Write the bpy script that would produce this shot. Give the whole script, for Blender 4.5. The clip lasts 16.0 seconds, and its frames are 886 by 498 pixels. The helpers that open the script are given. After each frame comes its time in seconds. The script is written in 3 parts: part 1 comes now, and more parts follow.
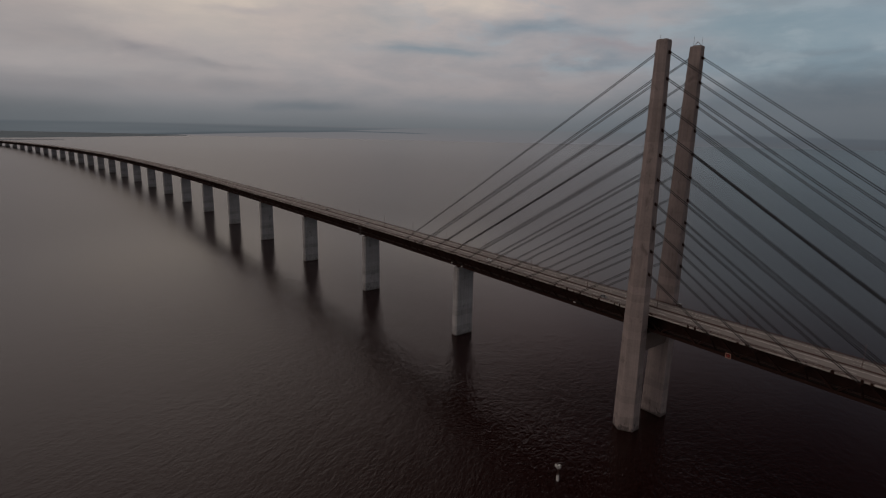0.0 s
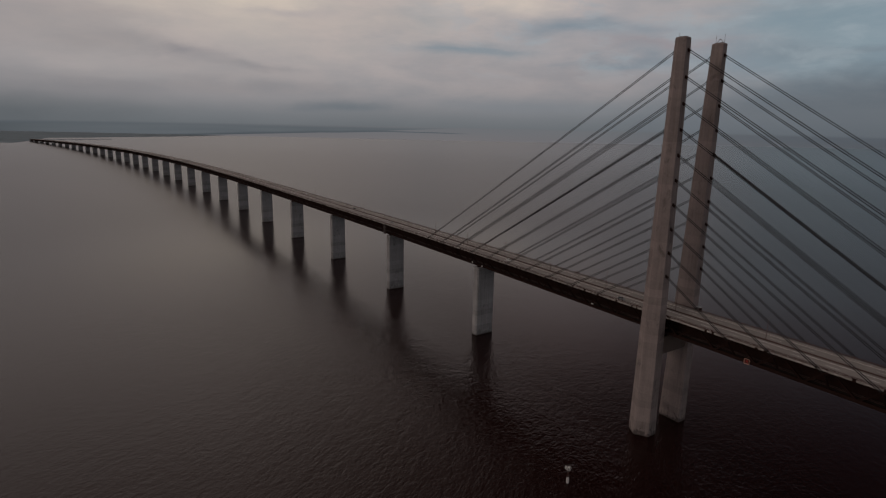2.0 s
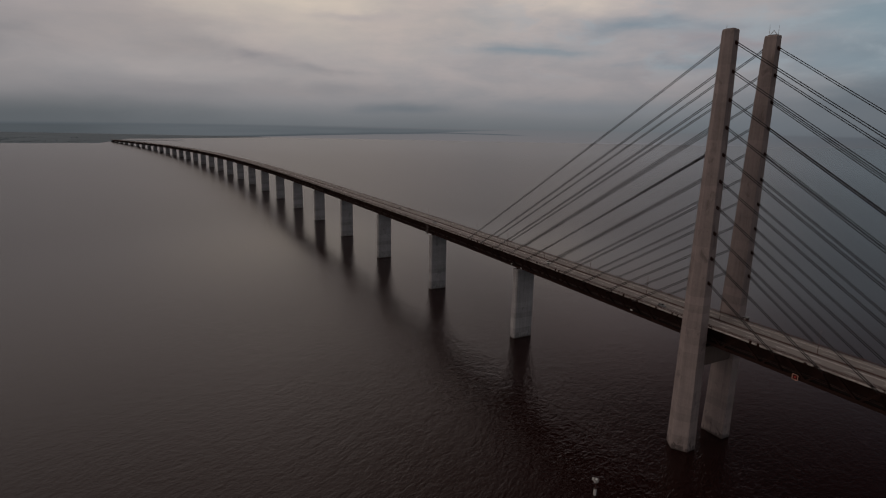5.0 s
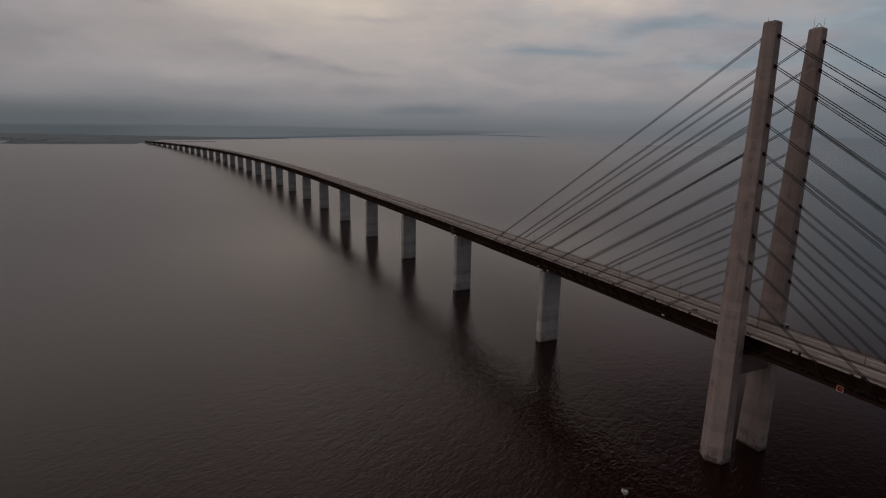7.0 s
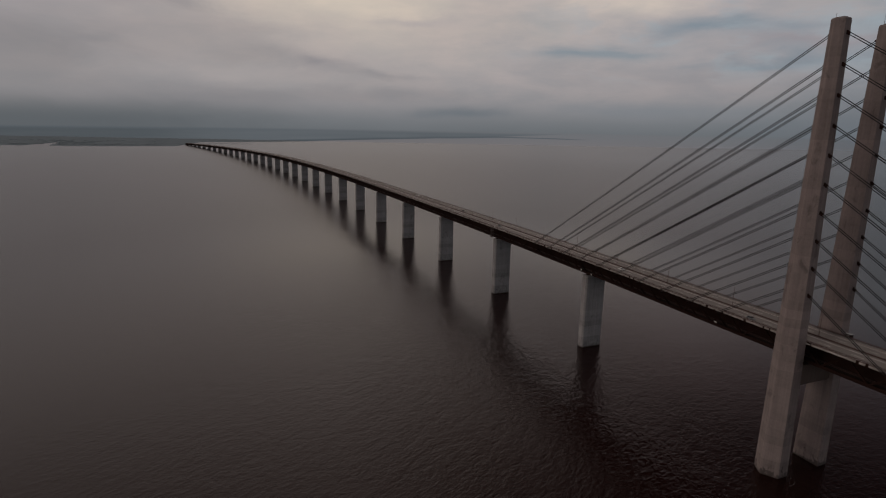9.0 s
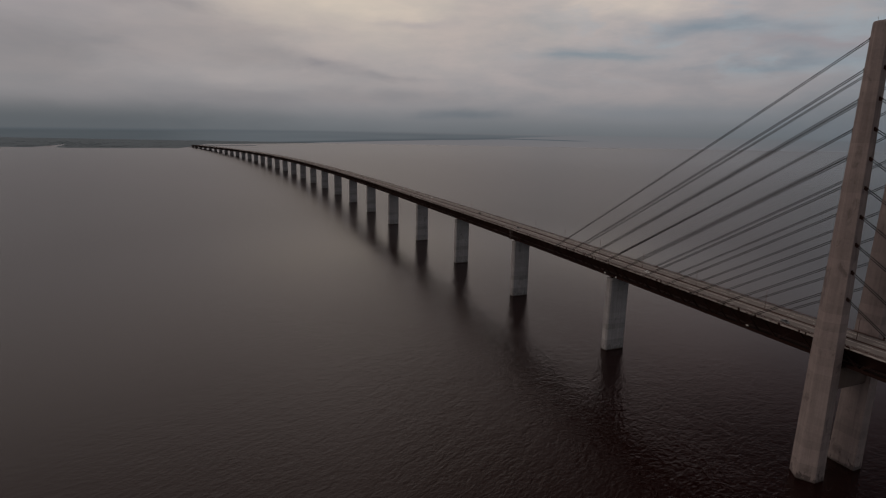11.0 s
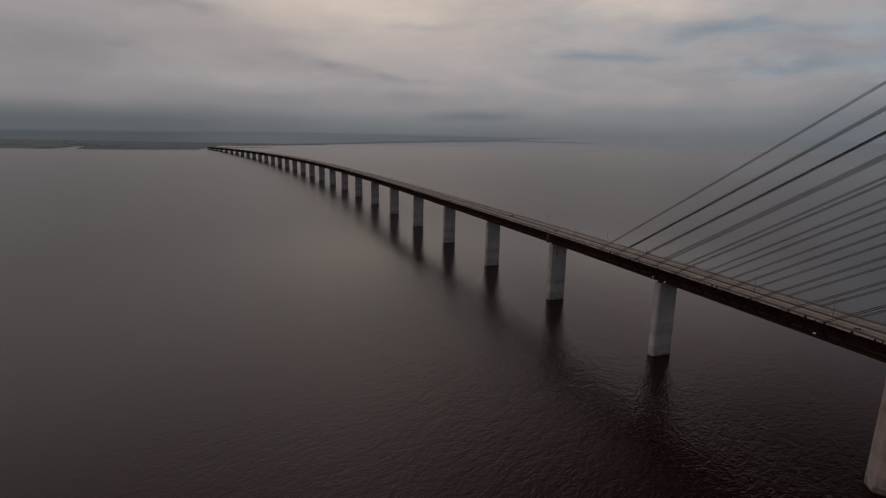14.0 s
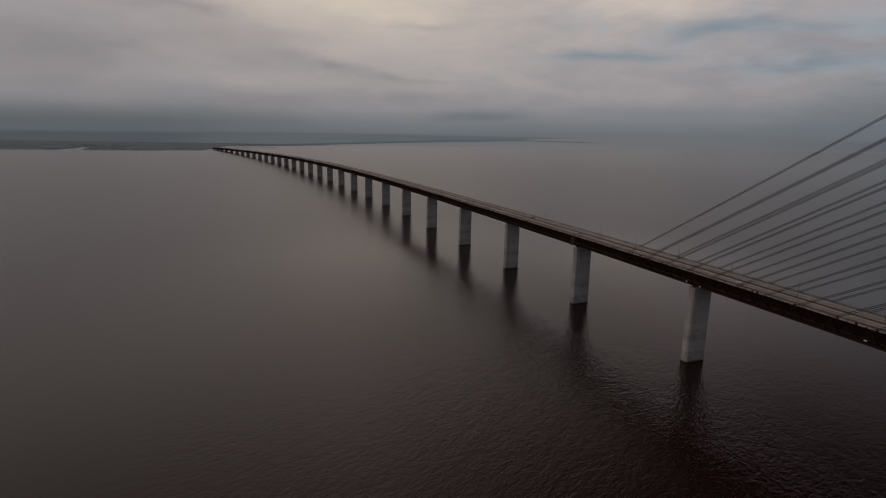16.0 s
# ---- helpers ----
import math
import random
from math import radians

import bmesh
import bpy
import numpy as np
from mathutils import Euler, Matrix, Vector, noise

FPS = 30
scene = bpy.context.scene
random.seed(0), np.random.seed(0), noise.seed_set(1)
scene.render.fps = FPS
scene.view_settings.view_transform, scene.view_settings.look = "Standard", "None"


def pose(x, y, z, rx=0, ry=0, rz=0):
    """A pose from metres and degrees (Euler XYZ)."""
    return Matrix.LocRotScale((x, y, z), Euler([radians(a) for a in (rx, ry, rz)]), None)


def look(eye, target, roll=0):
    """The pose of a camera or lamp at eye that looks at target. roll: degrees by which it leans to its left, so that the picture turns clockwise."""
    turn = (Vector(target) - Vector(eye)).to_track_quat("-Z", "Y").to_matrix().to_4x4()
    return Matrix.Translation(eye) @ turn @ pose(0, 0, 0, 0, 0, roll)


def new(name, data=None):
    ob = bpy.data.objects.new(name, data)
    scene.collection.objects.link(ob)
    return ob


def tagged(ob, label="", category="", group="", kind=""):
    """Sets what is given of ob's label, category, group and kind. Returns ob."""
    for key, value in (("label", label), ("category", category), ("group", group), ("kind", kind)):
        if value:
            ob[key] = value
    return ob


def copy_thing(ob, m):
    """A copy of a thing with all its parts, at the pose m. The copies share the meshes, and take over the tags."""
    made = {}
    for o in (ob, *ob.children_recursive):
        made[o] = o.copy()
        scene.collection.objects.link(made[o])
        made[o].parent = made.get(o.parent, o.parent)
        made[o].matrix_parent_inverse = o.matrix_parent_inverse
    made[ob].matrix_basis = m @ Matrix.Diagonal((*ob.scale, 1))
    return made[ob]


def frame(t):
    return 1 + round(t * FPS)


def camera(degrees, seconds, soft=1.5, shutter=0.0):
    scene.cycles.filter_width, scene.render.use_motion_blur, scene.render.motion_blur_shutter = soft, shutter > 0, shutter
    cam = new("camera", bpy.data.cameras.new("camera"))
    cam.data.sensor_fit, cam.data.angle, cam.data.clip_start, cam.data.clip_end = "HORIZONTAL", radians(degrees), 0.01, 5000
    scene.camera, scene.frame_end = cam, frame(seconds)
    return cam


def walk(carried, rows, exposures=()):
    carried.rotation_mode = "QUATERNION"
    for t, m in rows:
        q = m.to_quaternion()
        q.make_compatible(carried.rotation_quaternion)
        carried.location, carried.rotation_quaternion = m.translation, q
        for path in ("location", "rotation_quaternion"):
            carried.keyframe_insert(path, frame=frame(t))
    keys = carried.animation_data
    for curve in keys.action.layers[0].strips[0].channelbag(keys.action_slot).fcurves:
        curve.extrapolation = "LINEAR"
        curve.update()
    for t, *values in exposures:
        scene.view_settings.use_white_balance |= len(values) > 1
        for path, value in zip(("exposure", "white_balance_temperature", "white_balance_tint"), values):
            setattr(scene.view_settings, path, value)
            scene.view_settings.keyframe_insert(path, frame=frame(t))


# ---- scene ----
# The camera: an aerial shot past a cable-stayed bridge. Rows: t, x, y, z, yaw, pitch, roll.
cam = camera(77.43, 16.0, soft=1.15)
PATH = [
    (0, -267.68, -156.31, 162.84, -37.968, -12.889, 1.304),
    (0.5, -266.03, -158.20, 162.99, -37.203, -12.901, 1.165),
    (1, -264.33, -160.01, 163.03, -36.377, -12.921, 1.194),
    (1.5, -262.35, -161.87, 163.03, -35.376, -12.950, 1.209),
    (2, -260.05, -163.89, 162.94, -34.290, -12.964, 1.189),
    (2.5, -257.67, -165.71, 162.88, -33.271, -12.983, 1.176),
    (3, -255.17, -167.18, 162.76, -32.255, -12.983, 1.157),
    (3.5, -252.58, -168.47, 162.53, -31.157, -12.997, 1.238),
    (4, -250.52, -168.84, 162.24, -30.266, -12.958, 1.211),
    (6.5, -244.19, -164.39, 160.26, -26.182, -12.866, 1.050),
    (7, -244.33, -162.87, 159.89, -25.679, -12.811, 1.036),
    (7.5, -245.16, -161.65, 159.62, -23.949, -12.789, 0.925),
    (8, -246.57, -160.46, 159.40, -22.903, -12.732, 0.968),
    (8.5, -248.51, -159.27, 159.14, -22.584, -12.649, 0.929),
    (9, -251.00, -158.00, 158.90, -22.444, -12.601, 1.005),
    (11.5, -268.83, -150.31, 159.49, -22.027, -12.409, 1.019),
    (12, -272.67, -148.33, 159.52, -21.900, -12.378, 1.101),
    (12.5, -276.32, -146.18, 159.42, -21.807, -12.342, 1.081),
    (13, -279.40, -143.55, 159.19, -21.574, -12.348, 1.080),
    (13.5, -282.34, -140.61, 158.89, -21.296, -12.311, 1.097),
    (14, -285.36, -137.57, 158.56, -21.049, -12.251, 0.998),
    (14.5, -288.61, -134.35, 158.36, -20.918, -12.244, 0.969),
    (15, -292.06, -130.95, 158.54, -20.835, -12.272, 1.066),
    (15.5, -295.91, -127.34, 159.00, -20.799, -12.289, 1.073),
    (16, -300.07, -123.59, 159.60, -20.781, -12.276, 0.848),
]
walk(cam, [(t, pose(x, y, z, 90 + pitch, 0, yaw) @ pose(0, 0, 0, 0, 0, roll)) for t, x, y, z, yaw, pitch, roll in PATH])


# ---------------------------------------------------------------- node helpers
class Nodes:
    """Short hands for building a node tree."""

    def __init__(self, tree):
        self.tree = tree
        tree.nodes.clear()

    def add(self, kind, **settings):
        node = self.tree.nodes.new(kind)
        for key, value in settings.items():
            node.inputs[int(key[1:])].default_value = value
        return node

    def join(self, a, b):
        self.tree.links.new(a, b)

    def put(self, node, index, value):
        if hasattr(value, "is_output"):
            self.join(value, node.inputs[index])
        else:
            node.inputs[index].default_value = value

    def math(self, op, a, b=0.0, clamp=False):
        node = self.tree.nodes.new("ShaderNodeMath")
        node.operation, node.use_clamp = op, clamp
        self.put(node, 0, a)
        self.put(node, 1, b)
        return node.outputs[0]

    def mix(self, f, a, b, blend="MIX"):
        node = self.tree.nodes.new("ShaderNodeMix")
        node.data_type, node.blend_type = "RGBA", blend
        self.put(node, 0, f)
        for index, value in ((6, a), (7, b)):
            self.put(node, index, (*value, 1) if isinstance(value, tuple) and len(value) == 3 else value)
        return node.outputs[2]

    def span(self, value, lo, hi, to_lo=0.0, to_hi=1.0, smooth=True):
        node = self.tree.nodes.new("ShaderNodeMapRange")
        node.interpolation_type = "SMOOTHSTEP" if smooth else "LINEAR"
        for index, v in enumerate((value, lo, hi, to_lo, to_hi)):
            self.put(node, index, v)
        return node.outputs[0]

    def noise(self, vector, scale, detail=4.0, rough=0.55, distort=0.0):
        node = self.tree.nodes.new("ShaderNodeTexNoise")
        self.join(vector, node.inputs["Vector"])
        for key, v in (("Scale", scale), ("Detail", detail), ("Roughness", rough), ("Distortion", distort)):
            node.inputs[key].default_value = v
        return node.outputs["Fac"]

    def scaled(self, vector, x, y, z, turn=0.0):
        node = self.tree.nodes.new("ShaderNodeMapping")
        self.join(vector, node.inputs["Vector"])
        node.inputs["Scale"].default_value = (x, y, z)
        node.inputs["Rotation"].default_value = (0, 0, radians(turn))
        return node.outputs[0]

    def aligned(self, vector, turn, along, across):
        """Coordinates turned so that their first axis runs along the crests, then scaled."""
        node = self.tree.nodes.new("ShaderNodeMapping")
        node.vector_type = "TEXTURE"
        self.join(vector, node.inputs["Vector"])
        node.inputs["Rotation"].default_value = (0, 0, radians(turn))
        node.inputs["Scale"].default_value = (1 / along, 1 / across, 1)
        return node.outputs[0]

    def ramp(self, value, stops):
        node = self.tree.nodes.new("ShaderNodeValToRGB")
        self.join(value, node.inputs[0])
        band = node.color_ramp
        while len(band.elements) < len(stops):
            band.elements.new(0.5)
        for element, (at, colour) in zip(band.elements, stops):
            element.position, element.color = at, (*colour, 1)
        return node.outputs[0]


# ---------------------------------------------------------------- sky and sun
SUN_FROM, SUN_UP = -82.0, 24.0  # degrees clockwise from +y, and above the horizon


def make_world():
    world = bpy.data.worlds.new("sky")
    scene.world = world
    world.use_nodes = True
    n = Nodes(world.node_tree)
    way = n.add("ShaderNodeTexCoord").outputs["Generated"]
    part_of = n.add("ShaderNodeSeparateXYZ")
    n.join(way, part_of.inputs[0])
    x, y, z = part_of.outputs
    az = n.math("MULTIPLY", n.math("ARCTAN2", x, y), 57.2958)
    el = n.math("MULTIPLY", n.math("ARCSINE", z), 57.2958)

    # Cloud deck, seen in perspective, with soft long banks.
    high = n.math("ADD", n.math("MAXIMUM", z, 0.0), 0.10)
    flat = n.add("ShaderNodeCombineXYZ")
    n.join(n.math("DIVIDE", x, high), flat.inputs[0])
    n.join(n.math("DIVIDE", y, high), flat.inputs[1])
    wisps = n.noise(n.scaled(flat.outputs[0], 1.2, 0.85, 1, -15), 1.4, 6, 0.58, 0.2)
    warp = n.noise(n.scaled(way, 9, 9, 22), 1.0, 4, 0.55, 0.4)
    angle = n.add("ShaderNodeCombineXYZ")
    n.join(n.math("MULTIPLY", az, 0.085), angle.inputs[0])
    n.join(n.math("MULTIPLY", el, 0.30), angle.inputs[1])
    puffs = n.noise(angle.outputs[0], 1.0, 6, 0.52, 0.35)
    lumps = n.noise(n.scaled(angle.outputs[0], 2.1, 1.5, 1, 8), 1.0, 5, 0.55, 0.3)
    waz = n.math("ADD", az, n.math("MULTIPLY", n.math("SUBTRACT", warp, 0.5), 12))
    wel = n.math("ADD", el, n.math("MULTIPLY", n.math("SUBTRACT", puffs, 0.5), n.span(el, 0.5, 7, 0.9, 5.0)))

    def blob(az0, el0, wide, tall):
        u = n.math("DIVIDE", n.math("SUBTRACT", waz, az0), wide)
        v = n.math("DIVIDE", n.math("SUBTRACT", wel, el0), tall)
        r = n.math("ADD", n.math("MULTIPLY", u, u), n.math("MULTIPLY", v, v))
        return n.math("POWER", 2.718, n.math("MULTIPLY", r, -1.0))

    # Low sky: grey veil over a blue-grey horizon.
    sky = n.ramp(n.span(wel, -1, 15, smooth=False), [
        (0.0, (0.124, 0.140, 0.150)), (0.09, (0.172, 0.184, 0.194)), (0.19, (0.262, 0.256, 0.262)), (0.34, (0.345, 0.322, 0.318)),
        (0.60, (0.400, 0.366, 0.358)), (0.75, (0.43, 0.39, 0.375)), (1.0, (0.40, 0.36, 0.34))])
    slate = n.ramp(n.span(wel, -1, 15, smooth=False), [
        (0.0, (0.105, 0.122, 0.138)), (0.2, (0.125, 0.148, 0.170)), (0.42, (0.215, 0.292, 0.335)), (0.65, (0.255, 0.325, 0.365)), (0.85, (0.17, 0.20, 0.22)),
        (1.0, (0.15, 0.168, 0.185))])
    sky = n.mix(n.math("MULTIPLY", n.span(waz, 44, 70), 0.9), sky, slate)
    sky = n.mix(n.math("MULTIPLY", n.span(waz, 4, -14), 0.25), sky, (0.19, 0.182, 0.185))
    sky = n.mix(n.math("MULTIPLY", n.span(waz, 14, -10), n.span(wel, 2.8, 0.0)), sky, (0.104, 0.118, 0.128))
    for az0, el0, wide, tall, colour, much in (
            # broad banks
            (13, 11.5, 13, 4.2, (0.66, 0.57, 0.46), 0.95), (26, 9, 12, 2.8, (0.44, 0.39, 0.355), 0.65), (39, 12.2, 7, 2.2, (0.64, 0.55, 0.46), 0.9),
            (10, 6.5, 12, 3.0, (0.42, 0.378, 0.352), 0.5), (0, 8.0, 8, 2.4, (0.30, 0.272, 0.262), 0.6), (30, 4.6, 12, 1.2, (0.345, 0.318, 0.312), 0.55),
            (48, 4.2, 12, 1.6, (0.29, 0.268, 0.272), 0.55), (58, 10.4, 7, 1.1, (0.44, 0.385, 0.362), 0.75), (54, 7.5, 8, 3.2, (0.27, 0.262, 0.275), 0.3), (72, 3.0, 10, 2.0, (0.110, 0.130, 0.152), 0.85),
            (57, 0.8, 10, 1.5, (0.135, 0.155, 0.175), 0.75), (-14, 6, 8, 3, (0.195, 0.185, 0.186), 0.5), (67, 8.8, 9, 3.0, (0.205, 0.275, 0.305), 0.65),
            # blue rifts
            (36.5, 7.1, 6, 0.75, (0.225, 0.268, 0.295), 0.85), (47, 8.7, 7, 0.95, (0.215, 0.262, 0.295), 0.85), (52, 5.6, 6, 0.7, (0.205, 0.242, 0.272), 0.85),
            (31, 9.6, 3, 0.9, (0.33, 0.345, 0.345), 0.5), (68, 6.4, 8, 0.6, (0.17, 0.20, 0.225), 0.5), (44, 1.6, 9, 0.8, (0.19, 0.212, 0.232), 0.6),
            # dark puffs and streaks
            (23, 1.2, 5, 0.45, (0.130, 0.155, 0.175), 0.75), (10, 5.3, 3.2, 0.85, (0.215, 0.208, 0.222), 0.65), (15.5, 4.4, 3.6, 0.45, (0.25, 0.238, 0.242), 0.55),
            (19, 10.0, 5, 0.6, (0.38, 0.35, 0.345), 0.6), (4, 6.0, 4, 0.9, (0.23, 0.22, 0.222), 0.4), (2, 2.4, 8, 0.9, (0.185, 0.182, 0.190), 0.45),
            (16, 2.8, 8, 0.7, (0.235, 0.222, 0.226), 0.45), (55, 7.2, 5, 0.5, (0.30, 0.262, 0.268), 0.6), (-4, 10.4, 6, 0.7, (0.25, 0.232, 0.232), 0.5)):
        sky = n.mix(n.math("MULTIPLY", blob(az0, el0, wide, tall), much), sky, colour)
    rifts = n.math("MULTIPLY", n.span(lumps, 0.50, 0.66), n.span(waz, 26, 42))
    sky = n.mix(n.math("MULTIPLY", rifts, n.span(el, 3, 6.5, 0, 0.5)), sky, (0.285, 0.345, 0.375))
    streaks = n.noise(n.scaled(angle.outputs[0], 1.6, 2.4, 1, 10), 1.5, 6, 0.6, 0.8)
    grain = n.math("ADD", n.math("MULTIPLY", lumps, 0.58), n.math("MULTIPLY", wisps, 0.2))
    grain = n.math("ADD", grain, n.math("MULTIPLY", streaks, 0.22))
    gain = n.mix(n.span(grain, 0.34, 0.66), (0.91, 0.94, 0.96), (1.09, 1.06, 1.045))
    gain = n.mix(n.math("MULTIPLY", n.span(el, 0.3, 3.5), n.span(az, 5, 35, 0.5, 1.0)), (1, 1, 1), gain)
    sky = n.mix(1.0, sky, gain, "MULTIPLY")
    # The vault overhead: evening light in the north and west, a heavy bank in the east.
    vault = n.ramp(n.span(az, -180, 180, smooth=False), [
        (0.0, (0.24, 0.23, 0.23)), (0.14, (0.24, 0.225, 0.22)), (0.25, (0.30, 0.275, 0.265)), (0.45, (0.58, 0.50, 0.455)), (0.53, (0.78, 0.665, 0.60)), (0.565, (0.60, 0.505, 0.45)), (0.60, (0.37, 0.31, 0.288)),
        (0.655, (0.125, 0.105, 0.104)), (0.71, (0.036, 0.035, 0.042)), (0.80, (0.10, 0.10, 0.11)), (0.90, (0.19, 0.185, 0.185)), (1.0, (0.24, 0.23, 0.23))])
    heavy = n.math("MULTIPLY", n.span(az, 32, 52), n.span(az, 120, 95))
    vault = n.mix(heavy, vault, n.mix(1.0, vault, n.mix(n.span(el, 17, 31), (2.3, 2.12, 2.12), (0.34, 0.305, 0.28)), "MULTIPLY"))
    ahead = n.math("MULTIPLY", n.span(az, -60, -20), n.span(az, 130, 100))
    vault = n.mix(n.math("MULTIPLY", ahead, n.span(el, 24, 42)), vault, n.mix(1.0, vault, (0.80, 0.755, 0.735), "MULTIPLY"))
    gloom = n.math("MULTIPLY", n.span(az, 12, 40), n.span(az, 130, 100))
    vault = n.mix(n.math("MULTIPLY", gloom, n.span(el, 22, 38)), vault, n.mix(1.0, vault, (0.60, 0.56, 0.53), "MULTIPLY"))
    vault = n.mix(n.span(el, 38, 55), vault, (0.24, 0.215, 0.20))
    vault = n.mix(n.span(el, 55, 80), vault, (0.62, 0.555, 0.51))
    vault = n.mix(1.0, vault, n.mix(0.6, (1, 1, 1), gain), "MULTIPLY")
    sky = n.mix(n.span(el, 11, 24), sky, vault)

    clear = n.add("ShaderNodeTexSky")
    clear.sky_type = "NISHITA"
    clear.sun_disc = False
    clear.sun_elevation, clear.sun_rotation = radians(SUN_UP), radians(SUN_FROM)
    thin = n.mix(0.96, n.mix(1.0, clear.outputs[0], (0.07, 0.07, 0.07), "MULTIPLY"), sky)

    # Past the water sheet's end: far water and flat coast, haze painted in.
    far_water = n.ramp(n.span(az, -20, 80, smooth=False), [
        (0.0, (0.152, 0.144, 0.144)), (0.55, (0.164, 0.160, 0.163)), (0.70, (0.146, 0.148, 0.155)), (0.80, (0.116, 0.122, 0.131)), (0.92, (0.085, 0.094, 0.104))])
    ripple = n.noise(n.scaled(way, 9, 9, 160), 1.0, 4)
    uneven = n.math("MULTIPLY", n.math("SUBTRACT", ripple, 0.5), 0.08)
    foot = n.math("MINIMUM", n.math("ADD", n.math("MULTIPLY", az, 0.0345), -2.05), n.span(az, 22, 29, -1.29, -1.13))
    foot = n.math("SUBTRACT", foot, n.span(az, 29, 37, 0.0, 0.08, smooth=False))
    over = n.math("SUBTRACT", n.math("ADD", el, uneven), foot)
    land = n.math("MULTIPLY", n.span(over, -0.02, 0.05), n.span(el, -0.55, -0.85))
    back = n.math("SUBTRACT", n.math("ADD", el, uneven), n.span(az, 26, 38, -1.10, -0.46, smooth=False))
    gap = n.math("MULTIPLY", n.span(over, 0.08, 0.12), n.span(back, 0.02, -0.04))
    gap = n.math("MULTIPLY", gap, n.span(az, 26.5, 30))
    land = n.math("MULTIPLY", land, n.math("SUBTRACT", 1.0, gap))
    spit = n.math("MULTIPLY", n.span(over, 0.16, 0.10), n.span(az, 34, 37.3, 0, 1))
    land = n.math("MULTIPLY", land, n.math("SUBTRACT", 1.0, spit))
    land = n.math("MULTIPLY", land, n.span(az, 46, 36))
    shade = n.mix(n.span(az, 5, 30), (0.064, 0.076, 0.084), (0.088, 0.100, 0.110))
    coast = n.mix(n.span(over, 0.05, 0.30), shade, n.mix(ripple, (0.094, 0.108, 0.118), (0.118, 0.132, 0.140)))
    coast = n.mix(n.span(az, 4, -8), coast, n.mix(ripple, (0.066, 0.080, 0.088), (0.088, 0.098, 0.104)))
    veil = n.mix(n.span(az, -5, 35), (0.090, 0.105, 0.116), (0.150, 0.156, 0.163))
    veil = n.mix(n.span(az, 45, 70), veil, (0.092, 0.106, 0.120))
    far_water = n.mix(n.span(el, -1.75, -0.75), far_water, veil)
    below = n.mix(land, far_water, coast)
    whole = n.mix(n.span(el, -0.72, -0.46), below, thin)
    whole = n.mix(1.0, whole, (1.0, 0.994, 1.025), "MULTIPLY")
    ground = n.add("ShaderNodeBackground")
    n.join(whole, ground.inputs[0])
    ground.inputs[1].default_value = 1.0
    out = n.add("ShaderNodeOutputWorld")
    n.join(ground.outputs[0], out.inputs[0])


make_world()

sun = new("sun", bpy.data.lights.new("sun", "SUN"))
sun.data.energy, sun.data.angle, sun.data.color = 0.34, radians(28), (1.0, 0.86, 0.74)
a, e = radians(SUN_FROM), radians(SUN_UP)
sun.matrix_world = look((0, 0, 400), (-math.sin(a) * math.cos(e), -math.cos(a) * math.cos(e), 400 - math.sin(e)))


